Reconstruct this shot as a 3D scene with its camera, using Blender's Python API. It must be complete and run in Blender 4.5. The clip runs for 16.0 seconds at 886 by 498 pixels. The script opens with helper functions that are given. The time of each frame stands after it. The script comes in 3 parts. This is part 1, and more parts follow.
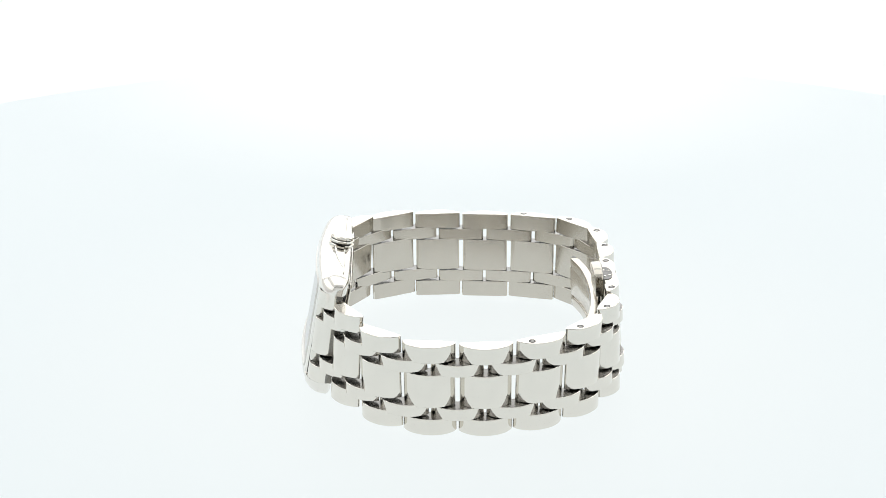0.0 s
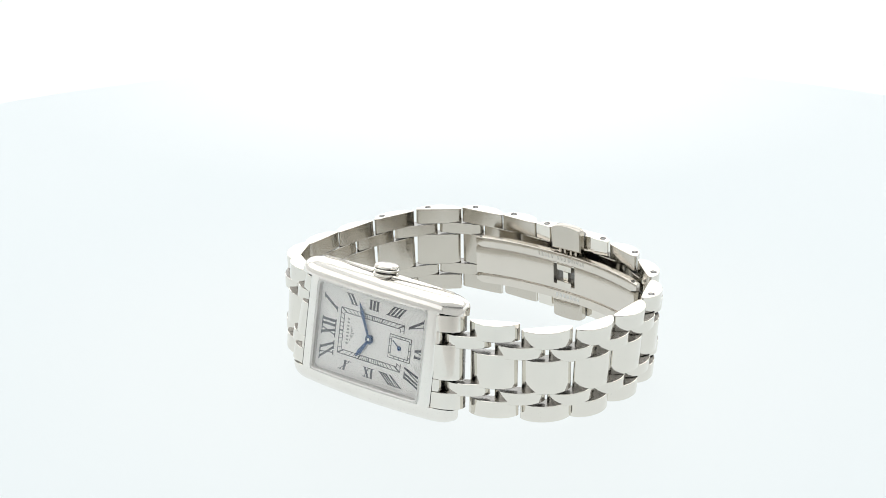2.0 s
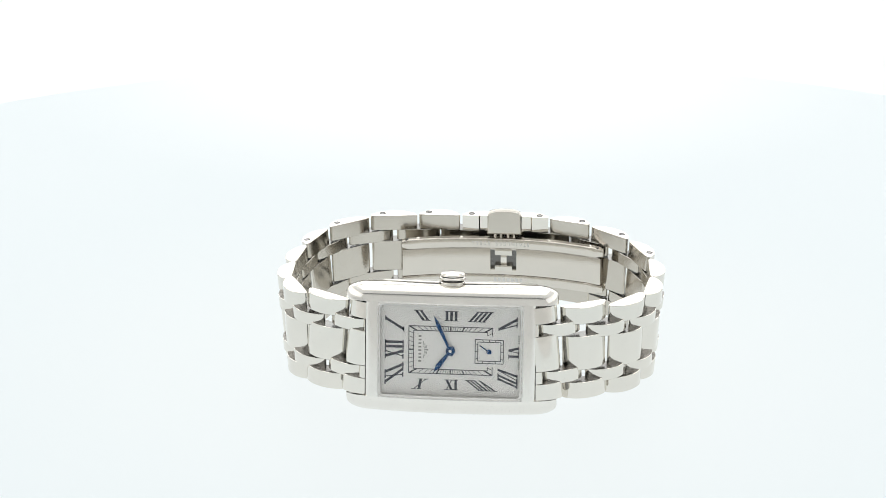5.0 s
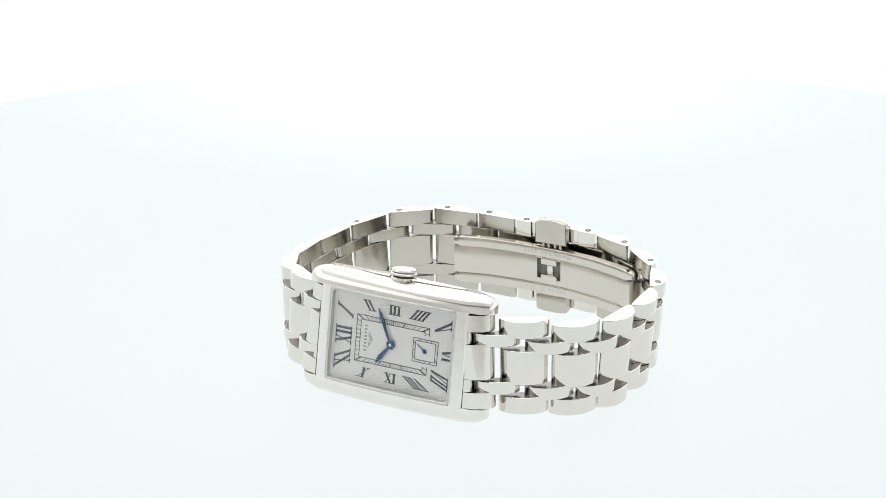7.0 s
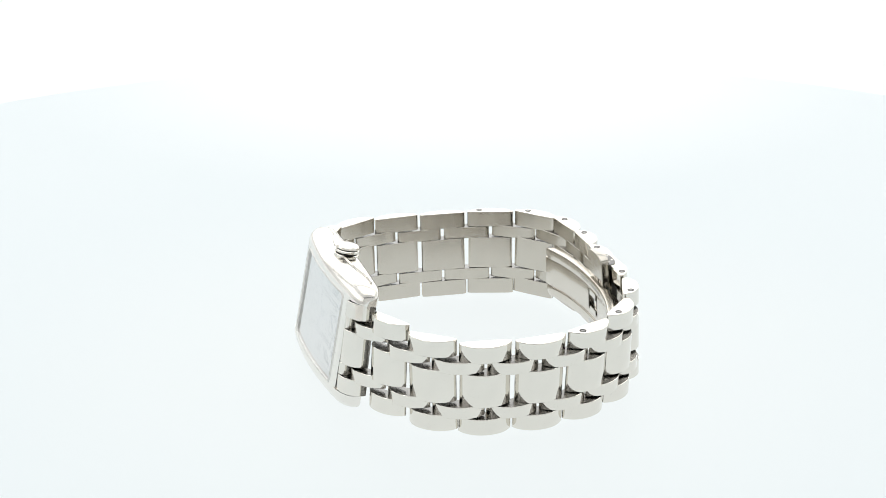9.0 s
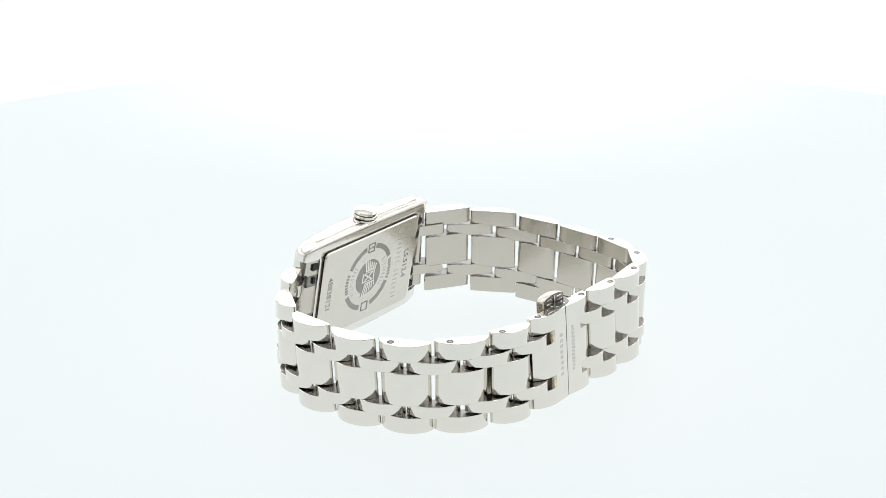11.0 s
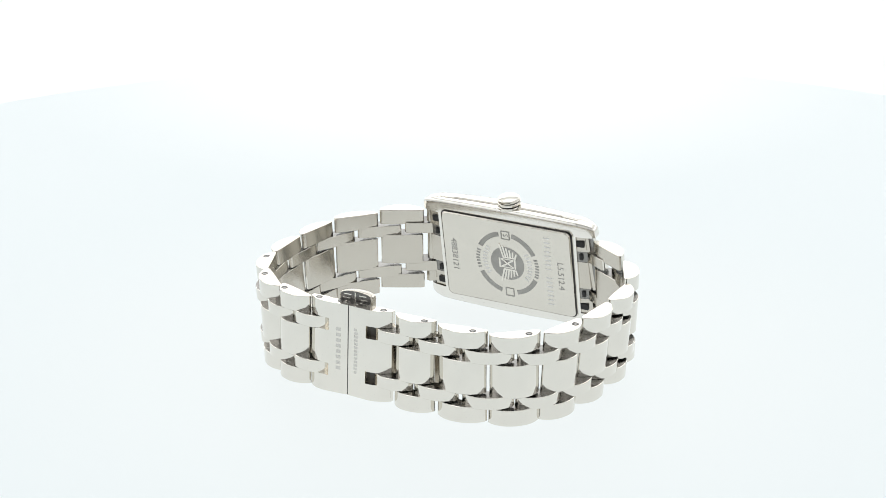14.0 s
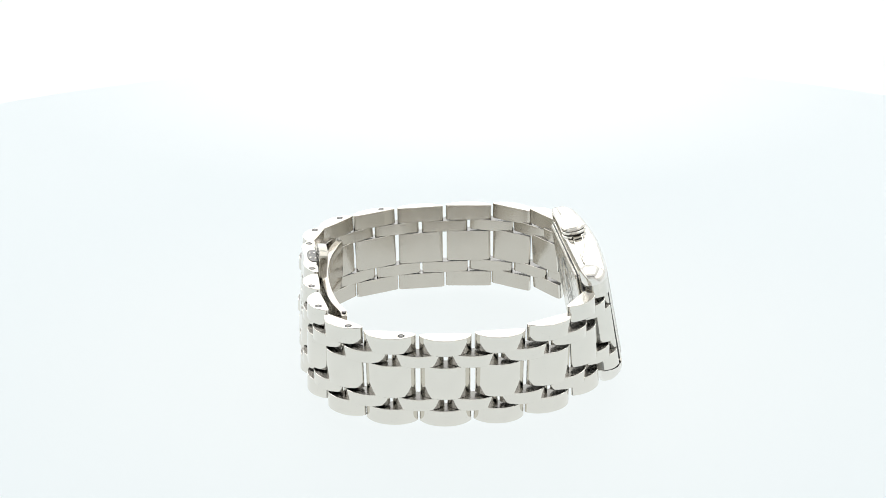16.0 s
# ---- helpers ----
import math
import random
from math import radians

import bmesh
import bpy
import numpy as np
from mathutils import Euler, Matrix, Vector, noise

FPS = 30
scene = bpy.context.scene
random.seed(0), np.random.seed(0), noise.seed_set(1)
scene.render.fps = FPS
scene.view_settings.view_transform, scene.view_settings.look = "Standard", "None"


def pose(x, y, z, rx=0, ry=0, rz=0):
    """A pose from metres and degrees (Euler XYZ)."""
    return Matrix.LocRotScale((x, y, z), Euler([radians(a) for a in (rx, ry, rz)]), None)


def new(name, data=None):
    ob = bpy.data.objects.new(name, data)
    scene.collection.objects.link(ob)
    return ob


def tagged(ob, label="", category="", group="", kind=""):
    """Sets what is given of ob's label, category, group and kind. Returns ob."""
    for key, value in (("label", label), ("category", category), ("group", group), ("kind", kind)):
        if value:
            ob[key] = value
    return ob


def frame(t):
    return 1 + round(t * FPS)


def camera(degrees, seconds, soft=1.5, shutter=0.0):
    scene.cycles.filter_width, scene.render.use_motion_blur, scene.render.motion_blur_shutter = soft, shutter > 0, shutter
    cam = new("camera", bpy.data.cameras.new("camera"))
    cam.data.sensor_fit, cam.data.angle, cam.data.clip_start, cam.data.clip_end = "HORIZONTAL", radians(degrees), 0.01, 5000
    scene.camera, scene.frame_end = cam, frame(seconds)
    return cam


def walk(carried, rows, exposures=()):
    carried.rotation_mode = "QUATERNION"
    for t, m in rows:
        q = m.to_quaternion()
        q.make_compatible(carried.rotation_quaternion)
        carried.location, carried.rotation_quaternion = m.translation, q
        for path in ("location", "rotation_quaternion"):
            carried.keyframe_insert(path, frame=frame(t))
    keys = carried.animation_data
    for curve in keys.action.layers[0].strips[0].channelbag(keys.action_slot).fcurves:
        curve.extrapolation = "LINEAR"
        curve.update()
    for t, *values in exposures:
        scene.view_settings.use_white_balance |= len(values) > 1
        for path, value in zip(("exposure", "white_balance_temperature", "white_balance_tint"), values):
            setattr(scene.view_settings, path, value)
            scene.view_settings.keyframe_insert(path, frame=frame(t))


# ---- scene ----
# A steel wristwatch turns on a round, lit white turntable inside a white light tent.
MM = 0.001

cam = camera(23.03, 16.0, soft=0.45)
EYE = pose(0.0, -0.374, 0.1602, 69.657, 0, 0.449) @ pose(0, 0, 0, 0, 0, -0.295)
walk(cam, [(0.0, EYE), (16.0, EYE)])

# ---------------------------------------------------------------- light
world = bpy.data.worlds.new("tent_world")
scene.world = world
world.use_nodes = True
world.node_tree.nodes["Background"].inputs["Color"].default_value = (0.95, 0.98, 1.0, 1)
world.node_tree.nodes["Background"].inputs["Strength"].default_value = 0.25


def area_lamp(name, size_x, size_y, power, color, m):
    data = bpy.data.lights.new(name, "AREA")
    data.shape, data.size, data.size_y, data.energy, data.color = "RECTANGLE", size_x, size_y, power, color
    ob = new(name, data)
    ob.matrix_basis = m
    return ob


area_lamp("ceiling_softbox", 0.9, 0.7, 1.52, (0.98, 0.99, 1.0), pose(0, 0.22, 0.68))
area_lamp("back_panel", 1.4, 0.6, 2.45, (0.98, 0.99, 1.0), pose(0, 0.78, 0.37, -90, 0, 0))
area_lamp("side_panel", 1.4, 0.45, 1.3, (0.98, 0.99, 1.0), pose(-0.78, -0.02, 0.43, 90, 0, -90))
area_lamp("side_panel", 1.4, 0.45, 1.3, (0.98, 0.99, 1.0), pose(0.78, -0.02, 0.43, 90, 0, 90))
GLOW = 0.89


# ---------------------------------------------------------------- materials
def material(name):
    m = bpy.data.materials.new(name)
    m.use_nodes = True
    nt = m.node_tree
    return m, nt, nt.nodes["Principled BSDF"]


def link_nodes(nt, a, out, b, inp):
    nt.links.new(a.outputs[out], b.inputs[inp])


def ramp(nt, lo, hi, a=0.3, b=0.7):
    r = nt.nodes.new("ShaderNodeValToRGB")
    r.color_ramp.elements[0].position, r.color_ramp.elements[1].position = a, b
    r.color_ramp.elements[0].color, r.color_ramp.elements[1].color = (*lo, 1), (*hi, 1)
    return r


def steel(name, color, rough_lo, rough_hi, stretch=(1, 1, 1), bump=0.0, scale=900.0):
    """Steel with hairline variation in gloss, a faint cloudiness and fine relief."""
    m, nt, b = material(name)
    b.inputs["Metallic"].default_value = 1.0
    co = nt.nodes.new("ShaderNodeTexCoord")
    mp = nt.nodes.new("ShaderNodeMapping")
    mp.inputs["Scale"].default_value = stretch
    link_nodes(nt, co, "Object", mp, "Vector")
    n = nt.nodes.new("ShaderNodeTexNoise")
    n.inputs["Scale"].default_value, n.inputs["Detail"].default_value = scale, 3
    link_nodes(nt, mp, "Vector", n, "Vector")
    mr = nt.nodes.new("ShaderNodeMapRange")
    mr.inputs["From Min"].default_value, mr.inputs["From Max"].default_value = 0.3, 0.7
    mr.inputs["To Min"].default_value, mr.inputs["To Max"].default_value = rough_lo, rough_hi
    link_nodes(nt, n, "Fac", mr, "Value")
    link_nodes(nt, mr, "Result", b, "Roughness")
    big = nt.nodes.new("ShaderNodeTexNoise")
    big.inputs["Scale"].default_value = 160
    link_nodes(nt, co, "Object", big, "Vector")
    r = ramp(nt, tuple(c * 0.965 for c in color), color)
    link_nodes(nt, big, "Fac", r, "Fac")
    link_nodes(nt, r, "Color", b, "Base Color")
    if bump:
        bp = nt.nodes.new("ShaderNodeBump")
        bp.inputs["Strength"].default_value, bp.inputs["Distance"].default_value = bump, 0.00002
        link_nodes(nt, n, "Fac", bp, "Height")
        link_nodes(nt, bp, "Normal", b, "Normal")
    return m


STEEL = (0.785, 0.757, 0.70)
polished = steel("polished_steel", STEEL, 0.05, 0.11)
case_steel = steel("case_steel", (0.835, 0.813, 0.77), 0.12, 0.2)
back_steel = steel("back_plate_steel", (0.72, 0.69, 0.63), 0.15, 0.22, (0.05, 1, 8), 0.0, 9000)
brushed = steel("brushed_steel", (0.60, 0.566, 0.507), 0.13, 0.19, (0.05, 1, 8), 0.0, 9000)
# the hairlines run along the links: reflections smear across them and stay crisp along them
nt = brushed.node_tree
hair = nt.nodes.new("ShaderNodeTangent")
hair.direction_type, hair.axis = "RADIAL", "X"
link_nodes(nt, hair, "Tangent", nt.nodes["Principled BSDF"], "Tangent")
nt.nodes["Principled BSDF"].inputs["Anisotropic"].default_value = 0.7
satin = steel("satin_steel", (0.71, 0.68, 0.62), 0.13, 0.18, (0.05, 1, 8), 0.0, 9000)
blade_steel = steel("blade_steel", (0.70, 0.66, 0.60), 0.18, 0.24, (0.05, 1, 8), 0.0, 9000)
# dark tone standing in for the shade in gaps, seams, slots and holes
recess_shade = steel("recess_shade_steel", (0.27, 0.263, 0.25), 0.2, 0.3)
engraved = steel("engraved_steel", (0.40, 0.393, 0.375), 0.5, 0.6)
mark_steel = steel("mark_steel", (0.62, 0.60, 0.565), 0.22, 0.32)
frosted = steel("frosted_steel", (0.68, 0.67, 0.65), 0.35, 0.5)
# serves the spring bars and the painted shade in grooves, joints and slots
dark_steel = steel("dark_steel", (0.08, 0.076, 0.073), 0.25, 0.4)
blued = steel("blued_steel", (0.035, 0.085, 0.19), 0.15, 0.25)


def plain(name, color, rough, spec=0.5, var=0.06, scale=400.0):
    m, nt, b = material(name)
    n = nt.nodes.new("ShaderNodeTexNoise")
    n.inputs["Scale"].default_value, n.inputs["Detail"].default_value = scale, 4
    co = nt.nodes.new("ShaderNodeTexCoord")
    link_nodes(nt, co, "Object", n, "Vector")
    r = ramp(nt, tuple(c * (1 - var) for c in color), color)
    link_nodes(nt, n, "Fac", r, "Fac")
    link_nodes(nt, r, "Color", b, "Base Color")
    b.inputs["Roughness"].default_value = rough
    b.inputs["Specular IOR Level"].default_value = spec
    return m


# black tone standing in for the shade inside the lug notches
notch_shade = plain("notch_shade_black", (0.03, 0.03, 0.03), 0.5, 0.3, 0.2, 2000)
button_grey = steel("button_grey_steel", (0.17, 0.165, 0.158), 0.2, 0.3)
ink = plain("numeral_ink", (0.085, 0.09, 0.105), 0.4, 0.4, 0.2, 3000)
fine_ink = plain("print_ink", (0.09, 0.092, 0.1), 0.5, 0.3, 0.2, 3000)
tent_white = plain("tent_fabric", (0.92, 0.92, 0.91), 0.9, 0.1, 0.02, 30)
# unseen surfaces behind the camera, toned to shape reflections and light the dial
room_grey = plain("room_grey", (0.86, 0.86, 0.85), 0.9, 0.1, 0.05, 8)
reflection_dim = plain("reflection_dim", (0.80, 0.80, 0.79), 0.9, 0.1, 0.05, 8)
reflection_dark = plain("reflection_dark", (0.30, 0.30, 0.295), 0.9, 0.1, 0.1, 8)

turn_white, nt, b = material("lit_white_acrylic")
# near-black base: the white is put into the emission, so shadows hardly show
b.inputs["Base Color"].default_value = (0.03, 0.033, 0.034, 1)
b.inputs["Roughness"].default_value = 0.55
b.inputs["Specular IOR Level"].default_value = 0.05
# the fade and cooling from middle to rim is painted into the emission
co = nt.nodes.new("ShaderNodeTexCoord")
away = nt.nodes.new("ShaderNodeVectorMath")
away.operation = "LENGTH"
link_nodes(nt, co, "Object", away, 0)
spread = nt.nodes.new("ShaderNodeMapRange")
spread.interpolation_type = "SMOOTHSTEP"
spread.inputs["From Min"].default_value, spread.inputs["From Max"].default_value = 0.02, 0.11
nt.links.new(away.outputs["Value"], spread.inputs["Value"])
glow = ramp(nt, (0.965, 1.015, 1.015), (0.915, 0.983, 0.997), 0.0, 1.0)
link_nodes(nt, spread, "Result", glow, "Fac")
# a white patch painted over the far rim as reflected light washing it out
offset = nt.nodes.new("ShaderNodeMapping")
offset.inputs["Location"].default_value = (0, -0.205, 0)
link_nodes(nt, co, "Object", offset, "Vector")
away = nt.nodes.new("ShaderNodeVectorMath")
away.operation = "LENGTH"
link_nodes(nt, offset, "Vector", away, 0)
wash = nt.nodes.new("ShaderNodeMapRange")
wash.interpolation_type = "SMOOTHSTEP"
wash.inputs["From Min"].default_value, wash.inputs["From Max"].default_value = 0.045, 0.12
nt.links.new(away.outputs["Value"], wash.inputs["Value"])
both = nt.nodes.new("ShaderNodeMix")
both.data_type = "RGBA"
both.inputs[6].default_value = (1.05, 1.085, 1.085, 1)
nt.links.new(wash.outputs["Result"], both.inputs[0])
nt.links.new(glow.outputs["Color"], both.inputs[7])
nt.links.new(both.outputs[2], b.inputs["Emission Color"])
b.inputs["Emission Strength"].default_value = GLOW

# silvered dial with a flinque wave pattern round the centre
dial_silver, nt, b = material("silvered_dial")
b.inputs["Base Color"].default_value = (0.985, 0.97, 0.94, 1)
b.inputs["Metallic"].default_value = 0.0
b.inputs["Roughness"].default_value = 0.38
co = nt.nodes.new("ShaderNodeTexCoord")
sx = nt.nodes.new("ShaderNodeSeparateXYZ")
link_nodes(nt, co, "Object", sx, "Vector")


def math_node(op, a, c=None):
    n = nt.nodes.new("ShaderNodeMath")
    n.operation = op
    for k, v in enumerate((a, c)):
        if v is None:
            continue
        if isinstance(v, (int, float)):
            n.inputs[k].default_value = v
        else:
            nt.links.new(v, n.inputs[k])
    return n.outputs[0]


X, Y = sx.outputs["X"], sx.outputs["Y"]
radius = math_node("SQRT", math_node("ADD", math_node("MULTIPLY", X, X), math_node("MULTIPLY", Y, Y)))
angle = math_node("ARCTAN2", Y, X)
ripple = math_node("MULTIPLY", math_node("SINE", math_node("MULTIPLY", angle, 18.0)), 1.6)
waves = math_node("SINE", math_node("ADD", math_node("MULTIPLY", radius, 19000.0), ripple))
bp = nt.nodes.new("ShaderNodeBump")
bp.inputs["Strength"].default_value, bp.inputs["Distance"].default_value = 0.6, 0.00004
nt.links.new(waves, bp.inputs["Height"])
link_nodes(nt, bp, "Normal", b, "Normal")

dial_plain = plain("opaline_dial", (0.985, 0.97, 0.94), 0.45, 0.4, 0.03, 2500)

# clear crystal: passes light straight through, gloss rising towards grazing angles
glass, nt, b = material("sapphire_crystal")
clear = nt.nodes.new("ShaderNodeBsdfTransparent")
clear.inputs["Color"].default_value = (1.0, 0.998, 0.993, 1)
gloss = nt.nodes.new("ShaderNodeBsdfGlossy")
gloss.inputs["Roughness"].default_value = 0.01
facing = nt.nodes.new("ShaderNodeLayerWeight")
facing.inputs["Blend"].default_value = 0.5
steep = nt.nodes.new("ShaderNodeMapRange")
steep.interpolation_type = "SMOOTHSTEP"
steep.inputs["From Min"].default_value, steep.inputs["From Max"].default_value = 0.38, 0.70
steep.inputs["To Max"].default_value = 0.38
link_nodes(nt, facing, "Facing", steep, "Value")
share = math_node("ADD", math_node("MULTIPLY", math_node("POWER", facing.outputs["Facing"], 1.5), 0.95), 0.03)
share = math_node("MINIMUM", math_node("ADD", share, steep.outputs["Result"]), 0.97)
mix = nt.nodes.new("ShaderNodeMixShader")
nt.links.new(share, mix.inputs["Fac"])
link_nodes(nt, clear, "BSDF", mix, 1)
link_nodes(nt, gloss, "BSDF", mix, 2)
link_nodes(nt, mix, "Shader", nt.nodes["Material Output"], "Surface")
nt.nodes.remove(b)
# its underside and rim are bloomed: they let all light pass
bloomed, nt, b = material("bloomed_crystal_underside")
clear = nt.nodes.new("ShaderNodeBsdfTransparent")
link_nodes(nt, clear, "BSDF", nt.nodes["Material Output"], "Surface")
nt.nodes.remove(b)


# ---------------------------------------------------------------- mesh helpers (all sizes in millimetres)
def mesh_of(bm, name, mat, sharp=32):
    bmesh.ops.remove_doubles(bm, verts=bm.verts, dist=1e-7)
    bmesh.ops.recalc_face_normals(bm, faces=bm.faces)
    me = bpy.data.meshes.new(name)
    bm.to_mesh(me)
    bm.free()
    me.materials.append(mat)
    for p in me.polygons:
        p.use_smooth = True
    me.set_sharp_from_angle(angle=radians(sharp))
    return me


def part(name, bm, mat, parent, label="", m=None, sharp=32):
    """Links a bmesh (or a ready mesh) as one object under a thing or a part."""
    me = bm if isinstance(bm, bpy.types.Mesh) else mesh_of(bm, name, mat, sharp)
    ob = new(name, me)
    ob.parent = parent
    if m is not None:
        ob.matrix_basis = m
    if label:
        tagged(ob, label)
    return ob


def loops_to_bm(bm, loops, closed=True, caps=True):
    """Skin a list of point loops (mm) of equal length."""
    rows = [[bm.verts.new([c * MM for c in p]) for p in lp] for lp in loops]
    n = len(rows[0])
    for a, c in zip(rows, rows[1:]):
        for k in range(n if closed else n - 1):
            bm.faces.new((a[k], a[(k + 1) % n], c[(k + 1) % n], c[k]))
    if caps:
        bm.faces.new(rows[0][::-1])
        bm.faces.new(rows[-1])


def inset(profile, d):
    """Shrink a convex outline by about d."""
    cx = sum(p[0] for p in profile) / len(profile)
    cy = sum(p[1] for p in profile) / len(profile)
    wx = (max(p[0] for p in profile) - min(p[0] for p in profile)) / 2
    wy = (max(p[1] for p in profile) - min(p[1] for p in profile)) / 2
    return [(cx + (x - cx) * (1 - d / wx), cy + (y - cy) * (1 - d / wy)) for x, y in profile]


def prism(bm, profile, z0, z1, bevel=0.0):
    """Extrude an outline in x, y from z0 to z1 with softened end edges."""
    if bevel:
        small = inset(profile, bevel)
        loops = [[(x, y, z0) for x, y in small], [(x, y, z0 + bevel) for x, y in profile],
                 [(x, y, z1 - bevel) for x, y in profile], [(x, y, z1) for x, y in small]]
    else:
        loops = [[(x, y, z) for x, y in profile] for z in (z0, z1)]
    loops_to_bm(bm, loops)


def rounded(w, h, r, n=5, cx=0.0, cy=0.0):
    pts = []
    for sx_, sy_, a0 in ((1, 1, 0), (-1, 1, 90), (-1, -1, 180), (1, -1, 270)):
        for k in range(n + 1):
            a = radians(a0 + 90 * k / n)
            pts.append((cx + sx_ * (w / 2 - r) + r * math.cos(a), cy + sy_ * (h / 2 - r) + r * math.sin(a)))
    return pts


def circle(r, n=32, cx=0.0, cy=0.0):
    return [(cx + r * math.cos(2 * math.pi * k / n), cy + r * math.sin(2 * math.pi * k / n)) for k in range(n)]


def ring(bm, outer, inner, z0, z1, bevel=0.1):
    """A frame between two outlines of equal count, its top edges softened."""
    o2, i2 = inset(outer, bevel), inset(inner, -bevel)
    loops = [[(x, y, z0) for x, y in outer], [(x, y, z1 - bevel) for x, y in outer], [(x, y, z1) for x, y in o2],
             [(x, y, z1) for x, y in i2], [(x, y, z1 - bevel) for x, y in inner], [(x, y, z0) for x, y in inner]]
    rows = [[bm.verts.new([c * MM for c in p]) for p in lp] for lp in loops]
    n = len(rows[0])
    for j in range(6):
        a, c = rows[j], rows[(j + 1) % 6]
        for k in range(n):
            bm.faces.new((a[k], a[(k + 1) % n], c[(k + 1) % n], c[k]))


def lathe(bm, profile, n=40, flutes=0, depth=0.0, fl=(0, 0)):
    """Turn (radius, height) points about z; heights between fl are fluted."""
    loops = []
    for r, z in profile:
        lp = []
        for k in range(n):
            a = 2 * math.pi * k / n
            rr = r - (depth if flutes and fl[0] <= z <= fl[1] and k % 2 else 0)
            lp.append((rr * math.cos(a), rr * math.sin(a), z))
        loops.append(lp)
    loops_to_bm(bm, loops)


def bar(bm, x0, y0, x1, y1, width, z0, z1):
    """A straight flat stroke."""
    dx, dy = x1 - x0, y1 - y0
    d = math.hypot(dx, dy)
    nx, ny = -dy / d * width / 2, dx / d * width / 2
    prism(bm, [(x0 + nx, y0 + ny), (x0 - nx, y0 - ny), (x1 - nx, y1 - ny), (x1 + nx, y1 + ny)], z0, z1)


def lettering(text, size, mat, depth=0.03):
    """A mesh of raised characters in the built-in font, centred on the origin; size in mm."""
    cu = bpy.data.curves.new("lettering", "FONT")
    cu.body, cu.size, cu.extrude = text, size * MM, depth * MM
    cu.align_x, cu.align_y = "CENTER", "CENTER"
    ob = new("lettering", cu)
    dg = bpy.context.evaluated_depsgraph_get()
    me = bpy.data.meshes.new_from_object(ob.evaluated_get(dg))
    bpy.data.objects.remove(ob)
    me.materials.clear()
    me.materials.append(mat)
    return me


# ---------------------------------------------------------------- the light tent
def build_tent():
    bm = bmesh.new()
    prism(bm, rounded(1.6 * 1000, 1.6 * 1000, 20), -9, -4)
    tagged(part("floor", bm, tent_white, None), "white fabric floor of the light tent", "floor", kind="structure")

    def wall(name, w, h, m, mat, label):
        bm = bmesh.new()
        prism(bm, [(-w / 2, 0), (w / 2, 0), (w / 2, h), (-w / 2, h)], 0, 4)
        tagged(part(name, bm, mat, None, m=m), label, "wall", kind="structure")

    wall("wall_north", 1600, 720, pose(0, 0.8, -0.004, 90, 0, 0), tent_white, "white translucent back wall of the light tent")
    wall("wall_west", 1600, 720, pose(-0.8, 0, -0.004, 90, 0, 90), tent_white, "white translucent side wall of the light tent")
    wall("wall_east", 1600, 720, pose(0.8, 0, -0.004, 90, 0, -90), tent_white, "white translucent side wall of the light tent")
    # both south walls are added out of view for reflections and front light
    wall("wall_south", 1600, 490, pose(0, -0.8, -0.004, 90, 0, 180), room_grey, "unseen plain wall added to shape reflections and front light")
    wall("wall_south_upper", 1600, 230, pose(0, -0.8, 0.486, 90, 0, 180), reflection_dim, "unseen upper wall added to shape the steel's reflections")
    bm = bmesh.new()
    prism(bm, [(-800, -560), (800, -560), (800, 800), (-800, 800)], 718, 724)
    tagged(part("ceiling", bm, tent_white, None), "white fabric ceiling of the light tent", "ceiling", kind="structure")
    # added unseen strip: it puts dark lines into the steel's reflections
    bm = bmesh.new()
    prism(bm, [(-800, -800), (800, -800), (800, -560), (-800, -560)], 718, 724)
    tagged(part("ceiling_front", bm, reflection_dark, None), "unseen dark ceiling strip added to shape the steel's reflections", "ceiling", kind="structure")
    bm = bmesh.new()
    lathe(bm, [(200, -4), (206, -3.6), (207, -2.5), (207, -1.2), (206, -0.2), (205, 0.0)], 128)
    disc = new("turntable")
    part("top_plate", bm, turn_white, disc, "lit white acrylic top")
    bm = bmesh.new()
    ring(bm, circle(208.5, 128), circle(207.1, 128), -4, -1.5, 0.3)
    part("rim", bm, tent_white, disc, "thin matt white rim")
    tagged(disc, "round white lit acrylic turntable in a light tent", "turntable")


# ---------------------------------------------------------------- the wristwatch
LEAN = 10.5
HEAD = Matrix.Translation((-25.9 * MM, -0.85 * MM, 12.3 * MM)) @ Matrix((
    (0, math.sin(radians(LEAN)), -math.cos(radians(LEAN)), 0),
    (-1, 0, 0, 0),
    (0, math.cos(radians(LEAN)), math.sin(radians(LEAN)), 0),
    (0, 0, 0, 1)))
# In the head's own space x runs from 12 to 6 o'clock, y to the crown, z out of the dial.

WIN_X, WIN_Y = 12.45, 8.2
FRONT, BACK = 1.65, -4.4


def front_z(x):
    return FRONT - 0.0047 * x * x


